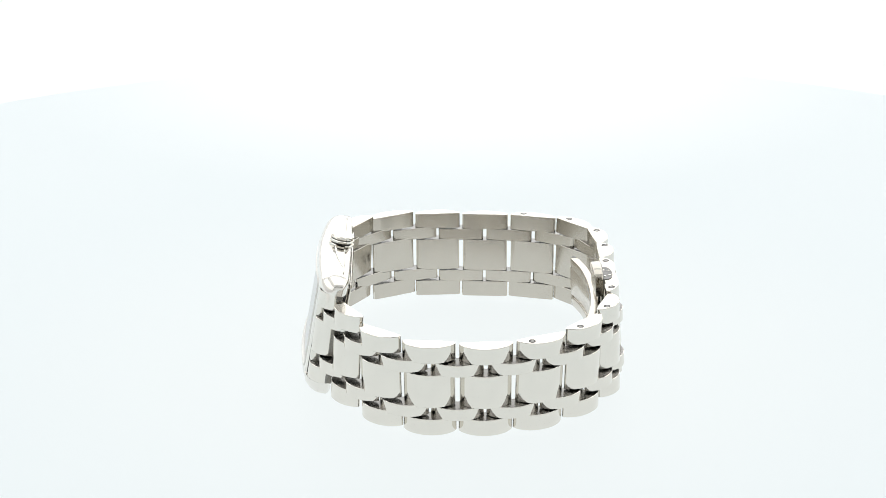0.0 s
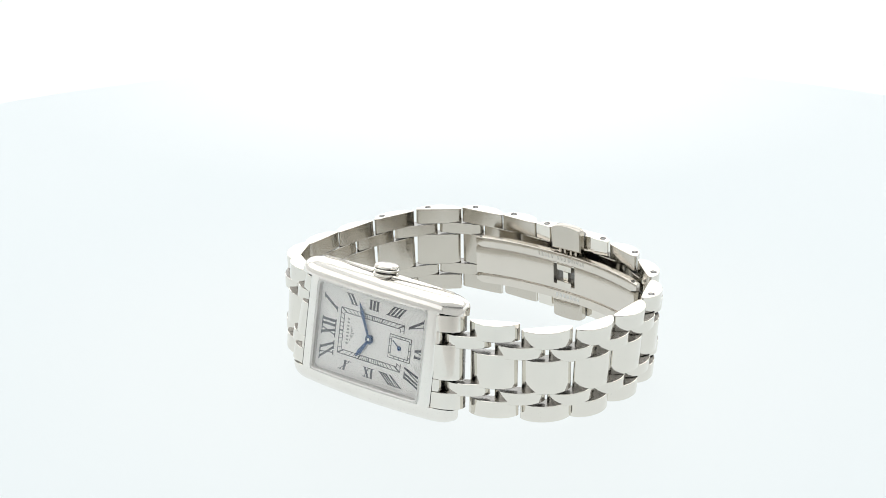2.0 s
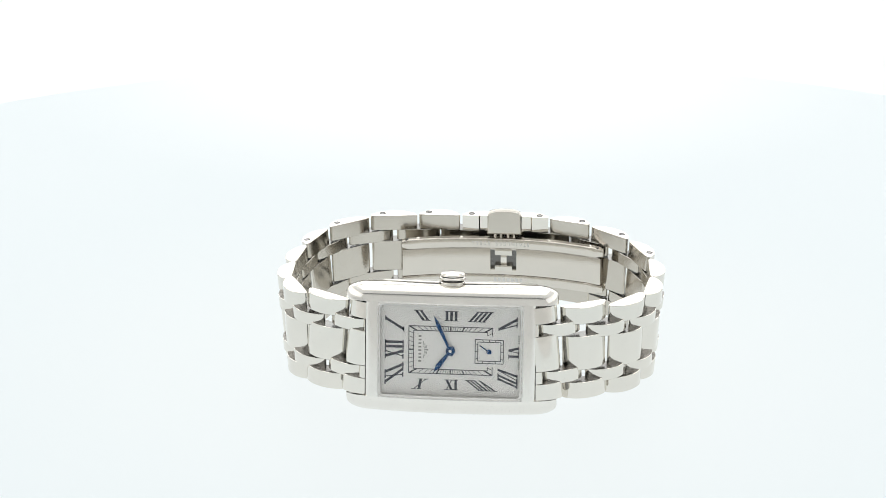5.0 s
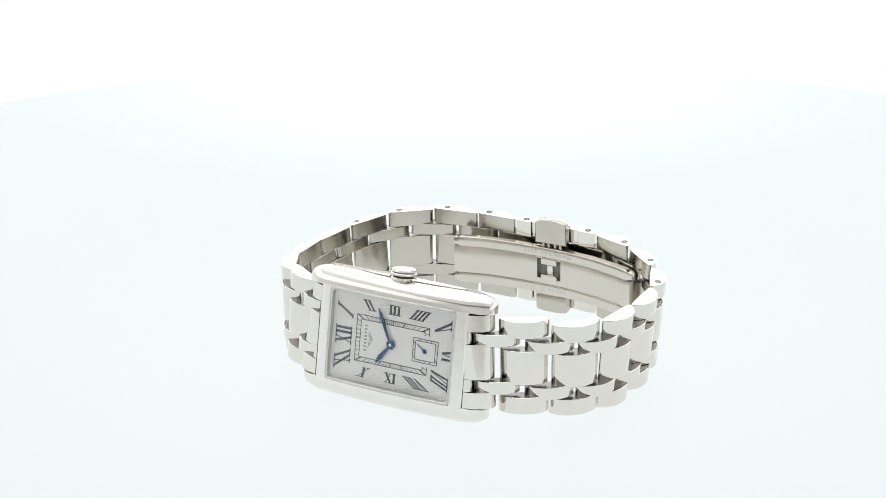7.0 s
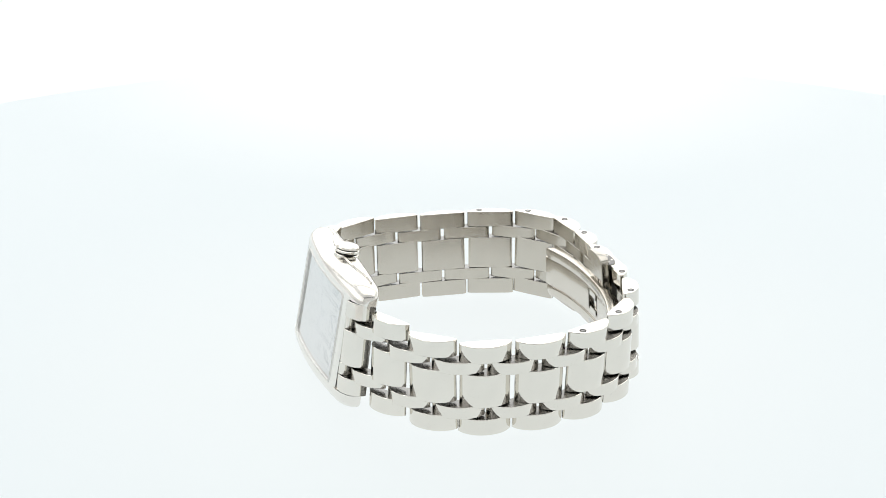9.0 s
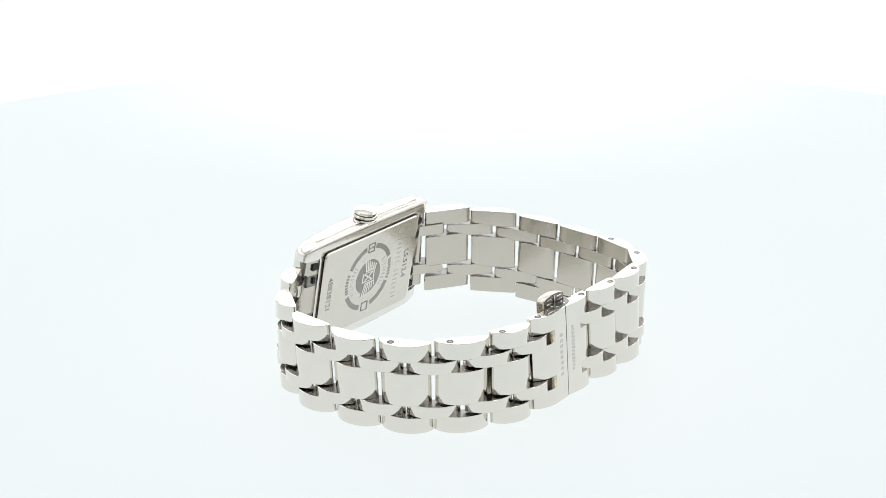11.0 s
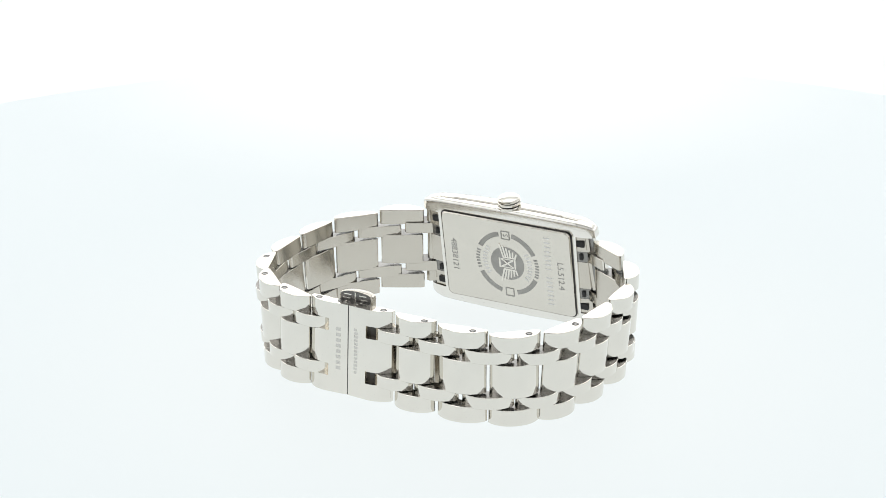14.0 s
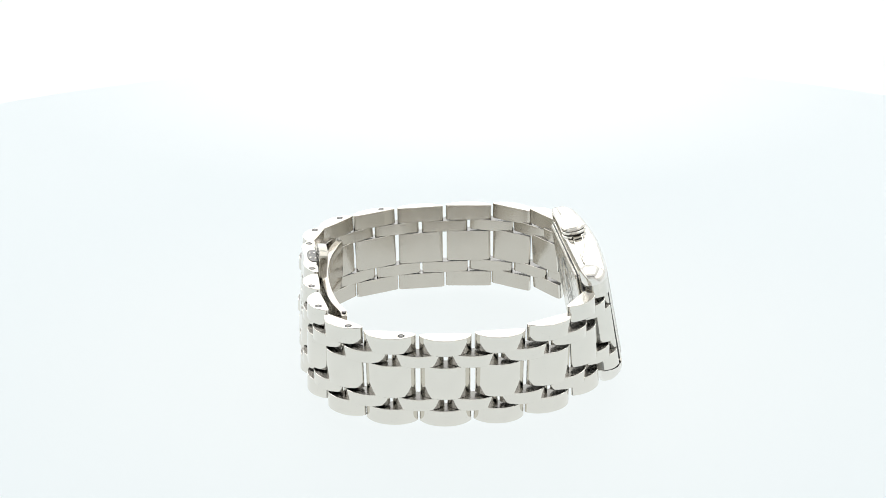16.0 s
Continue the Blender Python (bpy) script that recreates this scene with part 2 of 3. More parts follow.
def build_case(watch):
    bm = bmesh.new()
    # two long rails that run on as lugs
    ends = [14.6, 15.4, 16.1, 16.7, 17.2, 17.6, 17.95, 18.2, 18.38, 18.47, 18.5]
    xs = [-x for x in reversed(ends)] + [-12, -9, -6, -3, 0, 3, 6, 9, 12] + ends
    for s in (1, -1):
        loops = []
        for x in xs:
            e = min(1.0, max(0.0, (abs(x) - 14.6) / 3.9))
            cut = 1 - math.sqrt(max(0.0, 1 - e * e))
            yo = 11.65 - 0.0012 * x * x - 1.5 * cut
            zf = front_z(x) - 2.0 * cut
            zb = BACK + 0.0006 * x * x + 1.0 * cut
            yi = WIN_Y + 0.22
            ry = min(2.5, yo - yi - 0.05)
            rz = min(3.6, (zf - zb) * 0.6)
            low = min(1.0, (zf - zb) / 5.0)
            pts = [(yi, zb), (yo - 0.8 * low, zb), (yo - 0.25 * low, zb + 0.2 * low), (yo, zb + 0.6 * low)]
            for k in range(8):
                a = radians(90 * k / 7)
                pts.append((yo - ry + ry * math.cos(a), zf - rz + rz * math.sin(a)))
            pts.append((yi, zf))
            loops.append([(x, s * y, z) for y, z in pts])
        loops_to_bm(bm, loops)
        # bridge at each end of the window
        bx = [WIN_X + 0.12, 13.0, 13.8, 14.5, 14.85]
        loops = []
        for x in bx:
            zf = front_z(x) - (0.25 if x > 14.6 else 0)
            loops.append([(s * x, -WIN_Y - 0.22, BACK), (s * x, WIN_Y + 0.22, BACK), (s * x, WIN_Y + 0.22, zf), (s * x, -WIN_Y - 0.22, zf)])
        loops_to_bm(bm, loops)
    case = part("case", bm, case_steel, watch, "polished rectangular steel case with rounded flanks", HEAD, 50)

    def follow(bm):
        """Cut a straight frame along its length and bow its upper faces with the case front."""
        for k in range(-11, 12, 2):
            bmesh.ops.bisect_plane(bm, geom=bm.verts[:] + bm.edges[:] + bm.faces[:], plane_co=(k * MM, 0, 0), plane_no=(1, 0, 0))
        for v in bm.verts:
            if v.co.z > 0.5 * MM:
                v.co.z += (front_z(min(abs(v.co.x) / MM, 12.6)) - front_z(12.6)) * MM

    # thin stepped frame round the crystal
    bm = bmesh.new()
    ring(bm, rounded(2 * WIN_X + 0.7, 2 * WIN_Y + 0.7, 1.0), rounded(2 * WIN_X - 0.5, 2 * WIN_Y - 0.5, 0.7), -0.1, 1.02, 0.16)
    follow(bm)
    part("bezel", bm, frosted, case, "thin stepped frame round the crystal")
    bm = bmesh.new()
    ring(bm, rounded(2 * WIN_X + 0.3, 2 * WIN_Y + 0.3, 0.9), rounded(2 * WIN_X - 0.02, 2 * WIN_Y - 0.02, 0.75), 0.7, 1.06, 0.02)
    follow(bm)
    part("bezel_groove", bm, mark_steel, case, "fine grey groove in the frame")
    # raised plateaus on the crown flank, their front edge arching down towards the lugs
    for x0, x1 in ((-14.8, -2.2), (2.2, 14.8)):
        rail, seam_line = [], []
        for k in range(15):
            x = x0 + (x1 - x0) * k / 14
            yo, zf = 11.65 - 0.0012 * x * x, front_z(x)
            lo = zf - 4.75 + 0.004 * x * x
            hi = max(lo + 0.3, zf - 2.75 - 1.75 * abs(x / 14.8) ** 2.2)
            e = min(0.2, (hi - lo) * 0.4)
            rail.append([(x, yo - 0.6, lo), (x, yo + 0.12, lo), (x, yo + 0.3, lo + e), (x, yo + 0.3, hi - e), (x, yo + 0.12, hi), (x, yo - 0.6, hi)])
            seam_line.append([(x, yo - 0.7, hi - 0.02), (x, yo + 0.02, hi - 0.02), (x, yo - 0.02, hi + 0.09), (x, yo - 0.7, hi + 0.09)])
        bm = bmesh.new()
        loops_to_bm(bm, rail)
        guard = part("crown_guard", bm, polished, case)
        # dark strip laid in as the shade under the raised edge
        bm = bmesh.new()
        loops_to_bm(bm, seam_line)
        part("guard_seam_shade", bm, recess_shade, guard, "fine dark strip painted as the shade along the raised edge")
    # back plate
    bm = bmesh.new()
    prism(bm, rounded(28.6, 19.2, 1.2), BACK - 0.05, BACK + 1.2)
    part("back_seat", bm, satin, case)
    # dark ring painted as the shade in the groove round the plate
    bm = bmesh.new()
    ring(bm, rounded(28.25, 18.9, 1.1), rounded(27.6, 18.3, 1.0), 0, 0.12, 0.03)
    bmesh.ops.transform(bm, matrix=Matrix.Translation((0, 0, (BACK - 0.16) * MM)), verts=bm.verts)
    part("back_groove_shade", bm, dark_steel, case, "dark ring painted as the groove's shade round the case back")
    bm = bmesh.new()
    prism(bm, rounded(27.8, 18.5, 1.0), BACK - 0.6, BACK - 0.02, 0.22)
    plate = part("case_back", bm, back_steel, watch, "brushed rectangular steel case back with engraved emblem", HEAD)
    back_marks(plate)
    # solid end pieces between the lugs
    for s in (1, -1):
        for y0, y1, x1 in ((-8.3, -5.2, 17.3), (-2.9, 2.9, 17.6), (5.2, 8.3, 17.3), (-5.15, -2.95, 16.9), (2.95, 5.15, 16.9)):
            bm = bmesh.new()
            prism(bm, [(s * 14.8, BACK + 0.35), (s * x1, BACK + 0.75), (s * (x1 + 0.2), BACK + 1.6), (s * (x1 + 0.1), -2.3), (s * 14.8, -2.1)], y0, y1)
            # the thin rows carry the shade tone, which darkens the slot before them
            part("end_piece", bm, brushed if x1 > 17 else recess_shade, case, "", pose(0, 0, 0, 90, 0, 0))
        # black blocks take the place of the notches' shade
        for y in (-6.9, 6.9, -4.1, 4.1):
            bm = bmesh.new()
            prism(bm, rounded(1.5 if abs(y) > 5 else 0.7, 1.25, 0.1, 2, s * 15.6, -y), BACK + 0.22, BACK + 0.6)
            part("lug_notch", bm, notch_shade, case, "small black block painted as the shade in a lug notch")
        # dark strip painted as the shade where the end pieces meet the case
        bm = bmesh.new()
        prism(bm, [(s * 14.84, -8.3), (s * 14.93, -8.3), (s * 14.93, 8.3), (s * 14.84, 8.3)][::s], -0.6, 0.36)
        part("joint_shade", bm, dark_steel, case, "fine dark strip painted as the shade between case and bracelet")
    # spring bars in the lugs
    for s in (1, -1):
        bm = bmesh.new()
        lathe(bm, [(0.55, -8.3), (0.7, -8.2), (0.7, 8.2), (0.55, 8.3)], 14)
        part("spring_bar", bm, dark_steel, case, "dark steel spring bar", pose(s * 16.6 * MM, 0, -2.9 * MM, 90, 0, 0))
    # crown
    bm = bmesh.new()
    lathe(bm, [(1.5, 0.0), (1.6, 0.1), (1.6, 0.5), (2.1, 0.55), (2.3, 0.7), (2.3, 1.05), (2.15, 1.18), (1.85, 1.2), (1.85, 1.42), (2.15, 1.44), (2.3, 1.55), (2.3, 1.85), (2.15, 1.98), (1.85, 2.0),
               (1.85, 2.15), (2.15, 2.17), (2.2, 2.3), (2.15, 2.5), (1.95, 2.68), (1.2, 2.82), (0.05, 2.88)], 48)
    crown = part("crown", bm, polished, watch, "grooved polished steel winding crown", HEAD @ pose(0, 10.7 * MM, -2.3 * MM, -90, 0, 0), 25)
    # dark rings painted as the shade in the crown's grooves and at its foot
    for z, h in ((0.1, 0.42), (1.21, 0.2), (2.01, 0.13)):
        bm = bmesh.new()
        ring(bm, circle(1.9 if z > 1 else 1.75, 32), circle(1.4, 32), z, z + h, 0.01)
        part("crown_groove_shade", bm, dark_steel, crown, "dark ring painted as the shade in a crown groove")
    return case


def back_marks(plate):
    """Engraving on the case back; the back is read with x mirrored."""
    z = BACK - 0.61

    def mark(name, bm, mat, label=""):
        return part(name, bm, mat, plate, label, pose(0, 0.5 * MM, 0))

    def b2(x, y):
        return (-x, y)

    def arc(r0, r1, a0, a1, n=14):
        bm = bmesh.new()
        pts = [b2(r * math.cos(radians(a)), r * math.sin(radians(a)) ) for r, seq in ((r1, range(n + 1)), (r0, range(n, -1, -1))) for a in [a0 + (a1 - a0) * k / n for k in seq]]
        lo = [(x - 0.0, y - 0.3) for x, y in pts]
        n2 = n + 1
        top = [bm.verts.new((x * MM, y * MM, (z - 0.01) * MM)) for x, y in lo]
        low = [bm.verts.new((x * MM, y * MM, (z + 0.03) * MM)) for x, y in lo]
        for k in range(n):
            for vs in (top, low):
                bm.faces.new((vs[k], vs[k + 1], vs[2 * n2 - 2 - k], vs[2 * n2 - 1 - k]))
        m = len(lo)
        for k in range(m):
            bm.faces.new((top[k], top[(k + 1) % m], low[(k + 1) % m], low[k]))
        return bm

    for a0, a1 in ((25, 78), (103, 152), (205, 255), (285, 335)):
        mark("ring_arc", arc(5.9, 6.9, a0, a1), engraved, "dull grey engraved arc")
    for a0, a1 in ((-20, 20), (160, 200)):
        for k in range(7):
            a = a0 + (a1 - a0) * k / 7
            mark("ring_dash", arc(6.0, 6.8, a, a + 3.6, 2), engraved)
    for a0 in (-38, 142):
        for k in range(9):
            a = a0 + 76 * k / 9
            mark("letter_bar", arc(4.4, 5.4, a, a + 4.2, 2), frosted)
    bm = bmesh.new()
    prism(bm, circle(3.6, 40, 0, -0.3), z - 0.01, z + 0.03)
    mark("emblem_disc", bm, engraved, "dark grey round emblem")
    # plain emblem: an upright hourglass frame between two feathered sweeps
    bm = bmesh.new()
    for x in (-1.65, 1.65):
        bar(bm, x, -1.35, x, 0.75, 0.35, z - 0.05, z + 0.01)
    bar(bm, -1.3, -1.15, 1.3, 0.55, 0.3, z - 0.05, z + 0.01)
    bar(bm, -1.3, 0.55, 1.3, -1.15, 0.3, z - 0.06, z + 0.01)
    bar(bm, -1.4, -1.2, 1.4, -1.2, 0.2, z - 0.045, z + 0.01)
    bar(bm, -1.4, 0.6, 1.4, 0.6, 0.2, z - 0.045, z + 0.01)
    for s in (1, -1):
        for k in range(6):
            bx, tx = -(1.75 - 0.5 * k), -(2.05 - 0.72 * k)
            bar(bm, bx, -0.3 + s * 1.3, tx, -0.3 + s * (2.35 + 0.36 * k), 0.36, z - 0.05 - 0.002 * k, z + 0.01)
        bar(bm, -2.0, -0.3 + s * 1.35, 0.9, -0.3 + s * 1.3, 0.3, z - 0.064, z + 0.01)
    mark("emblem", bm, polished, "plain engraved hourglass emblem with feathered sweeps")
    for y in (5.9, -6.7):
        bm = bmesh.new()
        ring(bm, rounded(1.9, 1.9, 0.15, 5, 0, y), rounded(1.5, 1.5, 0.1, 5, 0, y), -0.01, 0.05, 0.02)
        bmesh.ops.transform(bm, matrix=Matrix.Translation((0, 0, (z - 0.04) * MM)), verts=bm.verts)
        mark("small_square", bm, engraved)
    def words(name, text, size, x, y, mat):
        m = Matrix.Translation((-x * MM, y * MM, z * MM)) @ Matrix(((0, 1, 0, 0), (-1, 0, 0, 0), (0, 0, 1, 0), (0, 0, 0, 1))) @ Matrix.Rotation(math.pi, 4, "X")
        part(name, lettering(text, size, mat), mat, plate, m=m)

    words("serial_number", "48838121", 1.8, -11.6, 0.1, engraved)
    words("reference_number", "L5.512.4", 1.8, 11.4, -0.5, engraved)
    words("square_letter", "S", 1.5, 0, 6.4, engraved)
    # the maker's line stays a row of plain bars
    for k in range(16):
        if k == 8:
            continue
        bm = bmesh.new()
        y = 6.9 - k * 0.97
        prism(bm, rounded(1.35, 0.3, 0.1, 2, -8.9, y), z - 0.02, z + 0.02)
        mark("letter_bar", bm, frosted)


ROMAN_W = {"I": 0.62, "V": 1.25, "X": 1.3}


def numeral(dial, text, cx, cy, up, w, h, shear):
    """A printed Roman numeral with serifs, its top outward, slanted along the dial's rays."""
    bm = bmesh.new()
    ux, uy = up
    tx, ty = uy, -ux
    total = sum(ROMAN_W[c] for c in text)
    k = w / total

    def put(s, v):
        s = s * k + shear * v
        return (cx + s * tx + v * h * ux, cy + s * ty + v * h * uy)

    def poly(pts):
        prism(bm, [put(*p) for p in pts], 0.0, 0.06)

    def stroke(s0, v0, s1, v1, t):
        poly([(s0 - t / 2, v0), (s0 + t / 2, v0), (s1 + t / 2, v1), (s1 - t / 2, v1)])

    s = -total / 2
    for c in text:
        cw = ROMAN_W[c]
        m = s + cw / 2
        if c == "I":
            stroke(m, -0.5, m, 0.5, 0.34)
            feet = [(m, -0.5), (m, 0.5)]
        elif c == "V":
            stroke(m, -0.5, m - 0.36, 0.5, 0.36)
            stroke(m + 0.05, -0.5, m + 0.38, 0.5, 0.13)
            feet = [(m - 0.36, 0.5), (m + 0.38, 0.5)]
        else:
            stroke(m + 0.38, -0.5, m - 0.38, 0.5, 0.36)
            stroke(m - 0.38, -0.5, m + 0.38, 0.5, 0.13)
            feet = [(m - 0.38, -0.5), (m + 0.38, -0.5), (m - 0.38, 0.5), (m + 0.38, 0.5)]
        for fs, fv in feet:
            e = 0.06 if fv < 0 else -0.06
            poly([(fs - 0.31, fv), (fs + 0.31, fv), (fs + 0.31, fv + e), (fs - 0.31, fv + e)])
        s += cw
    part("numeral", bm, ink, dial)


def build_dial(watch):
    bm = bmesh.new()
    prism(bm, rounded(2 * WIN_X + 0.2, 2 * WIN_Y + 0.2, 0.5), -0.5, 0.0)
    dial = part("dial", bm, dial_silver, watch, "silvered dial with wave relief and dark Roman numerals", HEAD)
    U, D, L, R = (0, 1), (0, -1), (-1, 0), (1, 0)
    for row in (("XII", -9.85, 0, L, 3.3, 3.3, 0), ("I", -9.8, 4.5, L, 0.85, 3.3, 2.0), ("XI", -9.85, -4.3, L, 2.6, 3.3, -1.5),
                ("II", -5.0, 6.1, U, 1.6, 1.85, -1.4), ("III", 0.1, 6.1, U, 2.4, 1.75, 0), ("IIII", 5.2, 6.1, U, 3.1, 1.85, 1.5),
                ("V", 9.95, 4.7, R, 1.7, 3.3, -1.4), ("VI", 11.0, 0, R, 2.1, 1.8, 0), ("VII", 10.0, -4.5, R, 2.5, 3.5, 1.5),
                ("VIII", 5.35, -6.1, D, 3.2, 1.85, -2.4), ("IX", 0.2, -6.1, D, 2.3, 1.8, 0), ("X", -5.3, -6.1, D, 1.6, 1.85, 1.3)):
        numeral(dial, *row)
    # plain centre field and its minute track
    bm = bmesh.new()
    prism(bm, rounded(12.9, 6.8, 0.1, 2), -0.02, 0.02)
    part("centre_field", bm, dial_plain, dial, "plain opaline centre of the dial")
    bm = bmesh.new()
    ox, oy, ix, iy, t = 7.3, 4.2, 6.45, 3.4, 0.12
    for a, c in ((ox, oy), (ix, iy)):
        bar(bm, -a, c, a, c, t, 0, 0.045)
        bar(bm, -a, -c, a, -c, t, 0, 0.045)
        bar(bm, -a, -c, -a, c, t, 0, 0.04)
        for s in (1, -1):
            bar(bm, a, s * c, a, s * 2.75, t, 0, 0.04)
    for k in range(60):
        a = radians(90 - 6 * k)
        dx, dy = math.cos(a), math.sin(a)
        r0 = min(ix / abs(dx) if abs(dx) > 1e-6 else 99, iy / abs(dy) if abs(dy) > 1e-6 else 99)
        r1 = min(ox / abs(dx) if abs(dx) > 1e-6 else 99, oy / abs(dy) if abs(dy) > 1e-6 else 99)
        if dx > 0 and abs(dy * r1) < 2.7:
            continue
        bar(bm, dx * r0, dy * r0, dx * r1, dy * r1, 0.22 if k % 5 == 0 else 0.07, 0, 0.05)
    part("minute_track", bm, fine_ink, dial, "finely printed rectangular minute track")
    # small seconds
    bm = bmesh.new()
    prism(bm, rounded(5.0, 4.3, 0.05, 2, 6.75, 0), -0.02, 0.025)
    part("seconds_field", bm, dial_plain, dial, "plain square small-seconds field")
    bm = bmesh.new()
    for a, c in ((2.45, 2.1), (2.0, 1.68)):
        for s in (1, -1):
            bar(bm, 6.75 - a, s * c, 6.75 + a, s * c, 0.12, 0.01, 0.06)
            bar(bm, 6.75 + s * a, -c, 6.75 + s * a, c, 0.12, 0.01, 0.055)
    for k in range(12):
        a = radians(30 * k)
        dx, dy = math.cos(a), math.sin(a)
        r0 = min(2.0 / max(abs(dx), 1e-6), 1.68 / max(abs(dy), 1e-6))
        r1 = min(2.45 / max(abs(dx), 1e-6), 2.1 / max(abs(dy), 1e-6))
        bar(bm, 6.75 + dx * r0, dy * r0, 6.75 + dx * r1, dy * r1, 0.1, 0.01, 0.065)
    part("seconds_track", bm, fine_ink, dial)
    # the maker's line as plain bars, with a small winged shape beside it
    bm = bmesh.new()
    for k in range(8):
        y = -2.0 + k * 0.63
        prism(bm, [(-5.6, y - 0.14), (-5.1, y - 0.14), (-5.1, y + 0.14), (-5.6, y + 0.14)], 0.02, 0.06)
    for y0, y1 in ((1.5, 3.1), (-3.1, -1.5)):
        for k in range(5):
            y = y0 + (y1 - y0) * (k + 0.5) / 5
            prism(bm, [(11.75, y - 0.1), (12.0, y - 0.1), (12.0, y + 0.1), (11.75, y + 0.1)], 0.0, 0.05)
    part("printed_bars", bm, engraved, dial)
    bm = bmesh.new()
    for s in (1, -1):
        for k in range(3):
            bar(bm, -4.55 + 0.2 * k, s * 0.25, -4.75 + 0.25 * k, s * (1.5 - 0.35 * k), 0.09, 0.02, 0.05)
    bar(bm, -4.6, 0, -3.9, 0, 0.22, 0.02, 0.05)
    part("printed_emblem", bm, engraved, dial)

    def hand(name, x1, y1, width, z, label):
        d, a = math.hypot(x1, y1), math.atan2(y1, x1)
        bm = bmesh.new()
        prism(bm, [(-0.9, -width * 0.3), (0.6, -width * 0.32), (d * 0.72, -width * 0.62), (d, 0), (d * 0.72, width * 0.62), (0.6, width * 0.32), (-0.9, width * 0.3)], z, z + 0.12)
        prism(bm, circle(0.8, 24), z, z + 0.14, 0.03)
        part(name, bm, blued, watch, label, HEAD @ pose(0, 0, 0, 0, 0, math.degrees(a)))

    hand("hour_hand", -2.9, -3.85, 0.72, 0.25, "blued steel leaf-shaped hour hand")
    hand("minute_hand", -2.95, 6.25, 0.56, 0.45, "blued steel leaf-shaped minute hand")
    bm = bmesh.new()
    prism(bm, circle(0.3, 16), 0.3, 0.72, 0.06)
    part("hand_pin", bm, polished, watch, "polished pin of the hands", HEAD)
    bm = bmesh.new()
    prism(bm, circle(0.42, 16, 6.7, 0), 0.08, 0.24, 0.04)
    bar(bm, 7.1, -0.3, 5.1, 1.1, 0.16, 0.1, 0.17)
    part("seconds_hand", bm, blued, watch, "small blued seconds hand", HEAD)
    bm = bmesh.new()
    loops = []
    for k in range(25):
        x = (WIN_X - 0.15) * (2 * k / 24 - 1)
        z, y = 1.42 - 0.0047 * x * x, WIN_Y - 0.15 - (0.25 if k in (0, 24) else 0)
        loops.append([(x, -y, z - 0.3), (x, y, z - 0.3), (x, y, z), (x, -y, z)])
    loops_to_bm(bm, loops)
    g = part("crystal", bm, glass, watch, "clear sapphire crystal curved along the case", HEAD)
    g.data.materials.append(bloomed)
    for p in g.data.polygons:
        p.material_index = 0 if p.normal.z > 0.5 else 1
    g.visible_shadow = False


# the bracelet's way, from each end of the case round to the clasp: x, y, height of the middle, lean
SIDE_SIX = [(-25.4, -15.0, 12.3, 13), (-22.4, -19.9, 11.6, 7.5), (-18.1, -28.0, 10.5, 0), (-10.8, -34.1, 9.65, -3), (-1.25, -35.3, 9.3, -5.0), (8.5, -34.7, 9.3, -5.0),
            (17.5, -30.9, 9.5, -4), (24.2, -23.6, 10.0, 0), (27.2, -15.4, 10.5, 3), (27.0, -6.6, 10.6, 3.5)]
SIDE_TWELVE = [(-25.2, 13.3, 12.3, 13), (-22.1, 17.7, 11.6, 7.5), (-16.8, 25.95, 10.5, 0), (-8.1, 30.3, 9.65, -3.5), (1.2, 30.7, 9.15, -5.5), (10.7, 29.9, 9.15, -5.5),
               (19.9, 27.2, 9.35, -4), (26.1, 20.0, 9.95, 0), (27.4, 10.45, 10.4, 2.5), (27.4, 1.95, 10.55, 3.5), (27.0, -6.6, 10.6, 3.5)]
IN, END, TOP = -0.9, -0.35, 2.1
ROW_OUT, ROW_THIN, ROW_MID = 3.0, 2.28, 6.15
HALF_MID, HALF_THIN = ROW_MID / 2, ROW_MID / 2 + ROW_THIN
HALF = HALF_THIN + ROW_OUT
Z_THIN = (ROW_MID + ROW_THIN) / 2
Z_OUT = ROW_MID / 2 + ROW_THIN + ROW_OUT / 2


def link_profile(chord, top=TOP, n=16):
    """Flat inside, domed outside."""
    h = chord / 2
    pts = [(-h + 0.45, IN + 0.05), (-h + 0.9, IN), (-h * 0.4, IN - 0.035), (0, IN - 0.05), (h * 0.4, IN - 0.035), (h - 0.9, IN), (h - 0.45, IN + 0.05), (h - 0.15, IN + 0.17), (h, IN + 0.38), (h, END)]
    for k in range(1, n):
        x = h * math.cos(math.pi * k / n)
        pts.append((x, END + (top - END) * (1 - abs(x / h) ** 2.25) ** 0.76))
    pts += [(-h, END), (-h, IN + 0.38), (-h + 0.15, IN + 0.17)]
    return pts


def end_profile(chord, side, low, top, n=10):
    """The piece next to the case: squared off on the case's side (side: +1 or -1 along x), domed on the other."""
    h = chord / 2
    pts = [(h, IN), (h, low - 0.12), (h - 0.12, low), (h * 0.35, top - 0.12)]
    for k in range(n + 1):
        x = -h + (h * 0.9) * (1 - k / n)
        u = k / n
        pts.append((x, END + (top - END) * (1 - u ** 2.6) ** 0.62))
    pts += [(-h, IN + 0.38), (-h + 0.45, IN)]
    return [(x * side, y) for x, y in pts][::side]


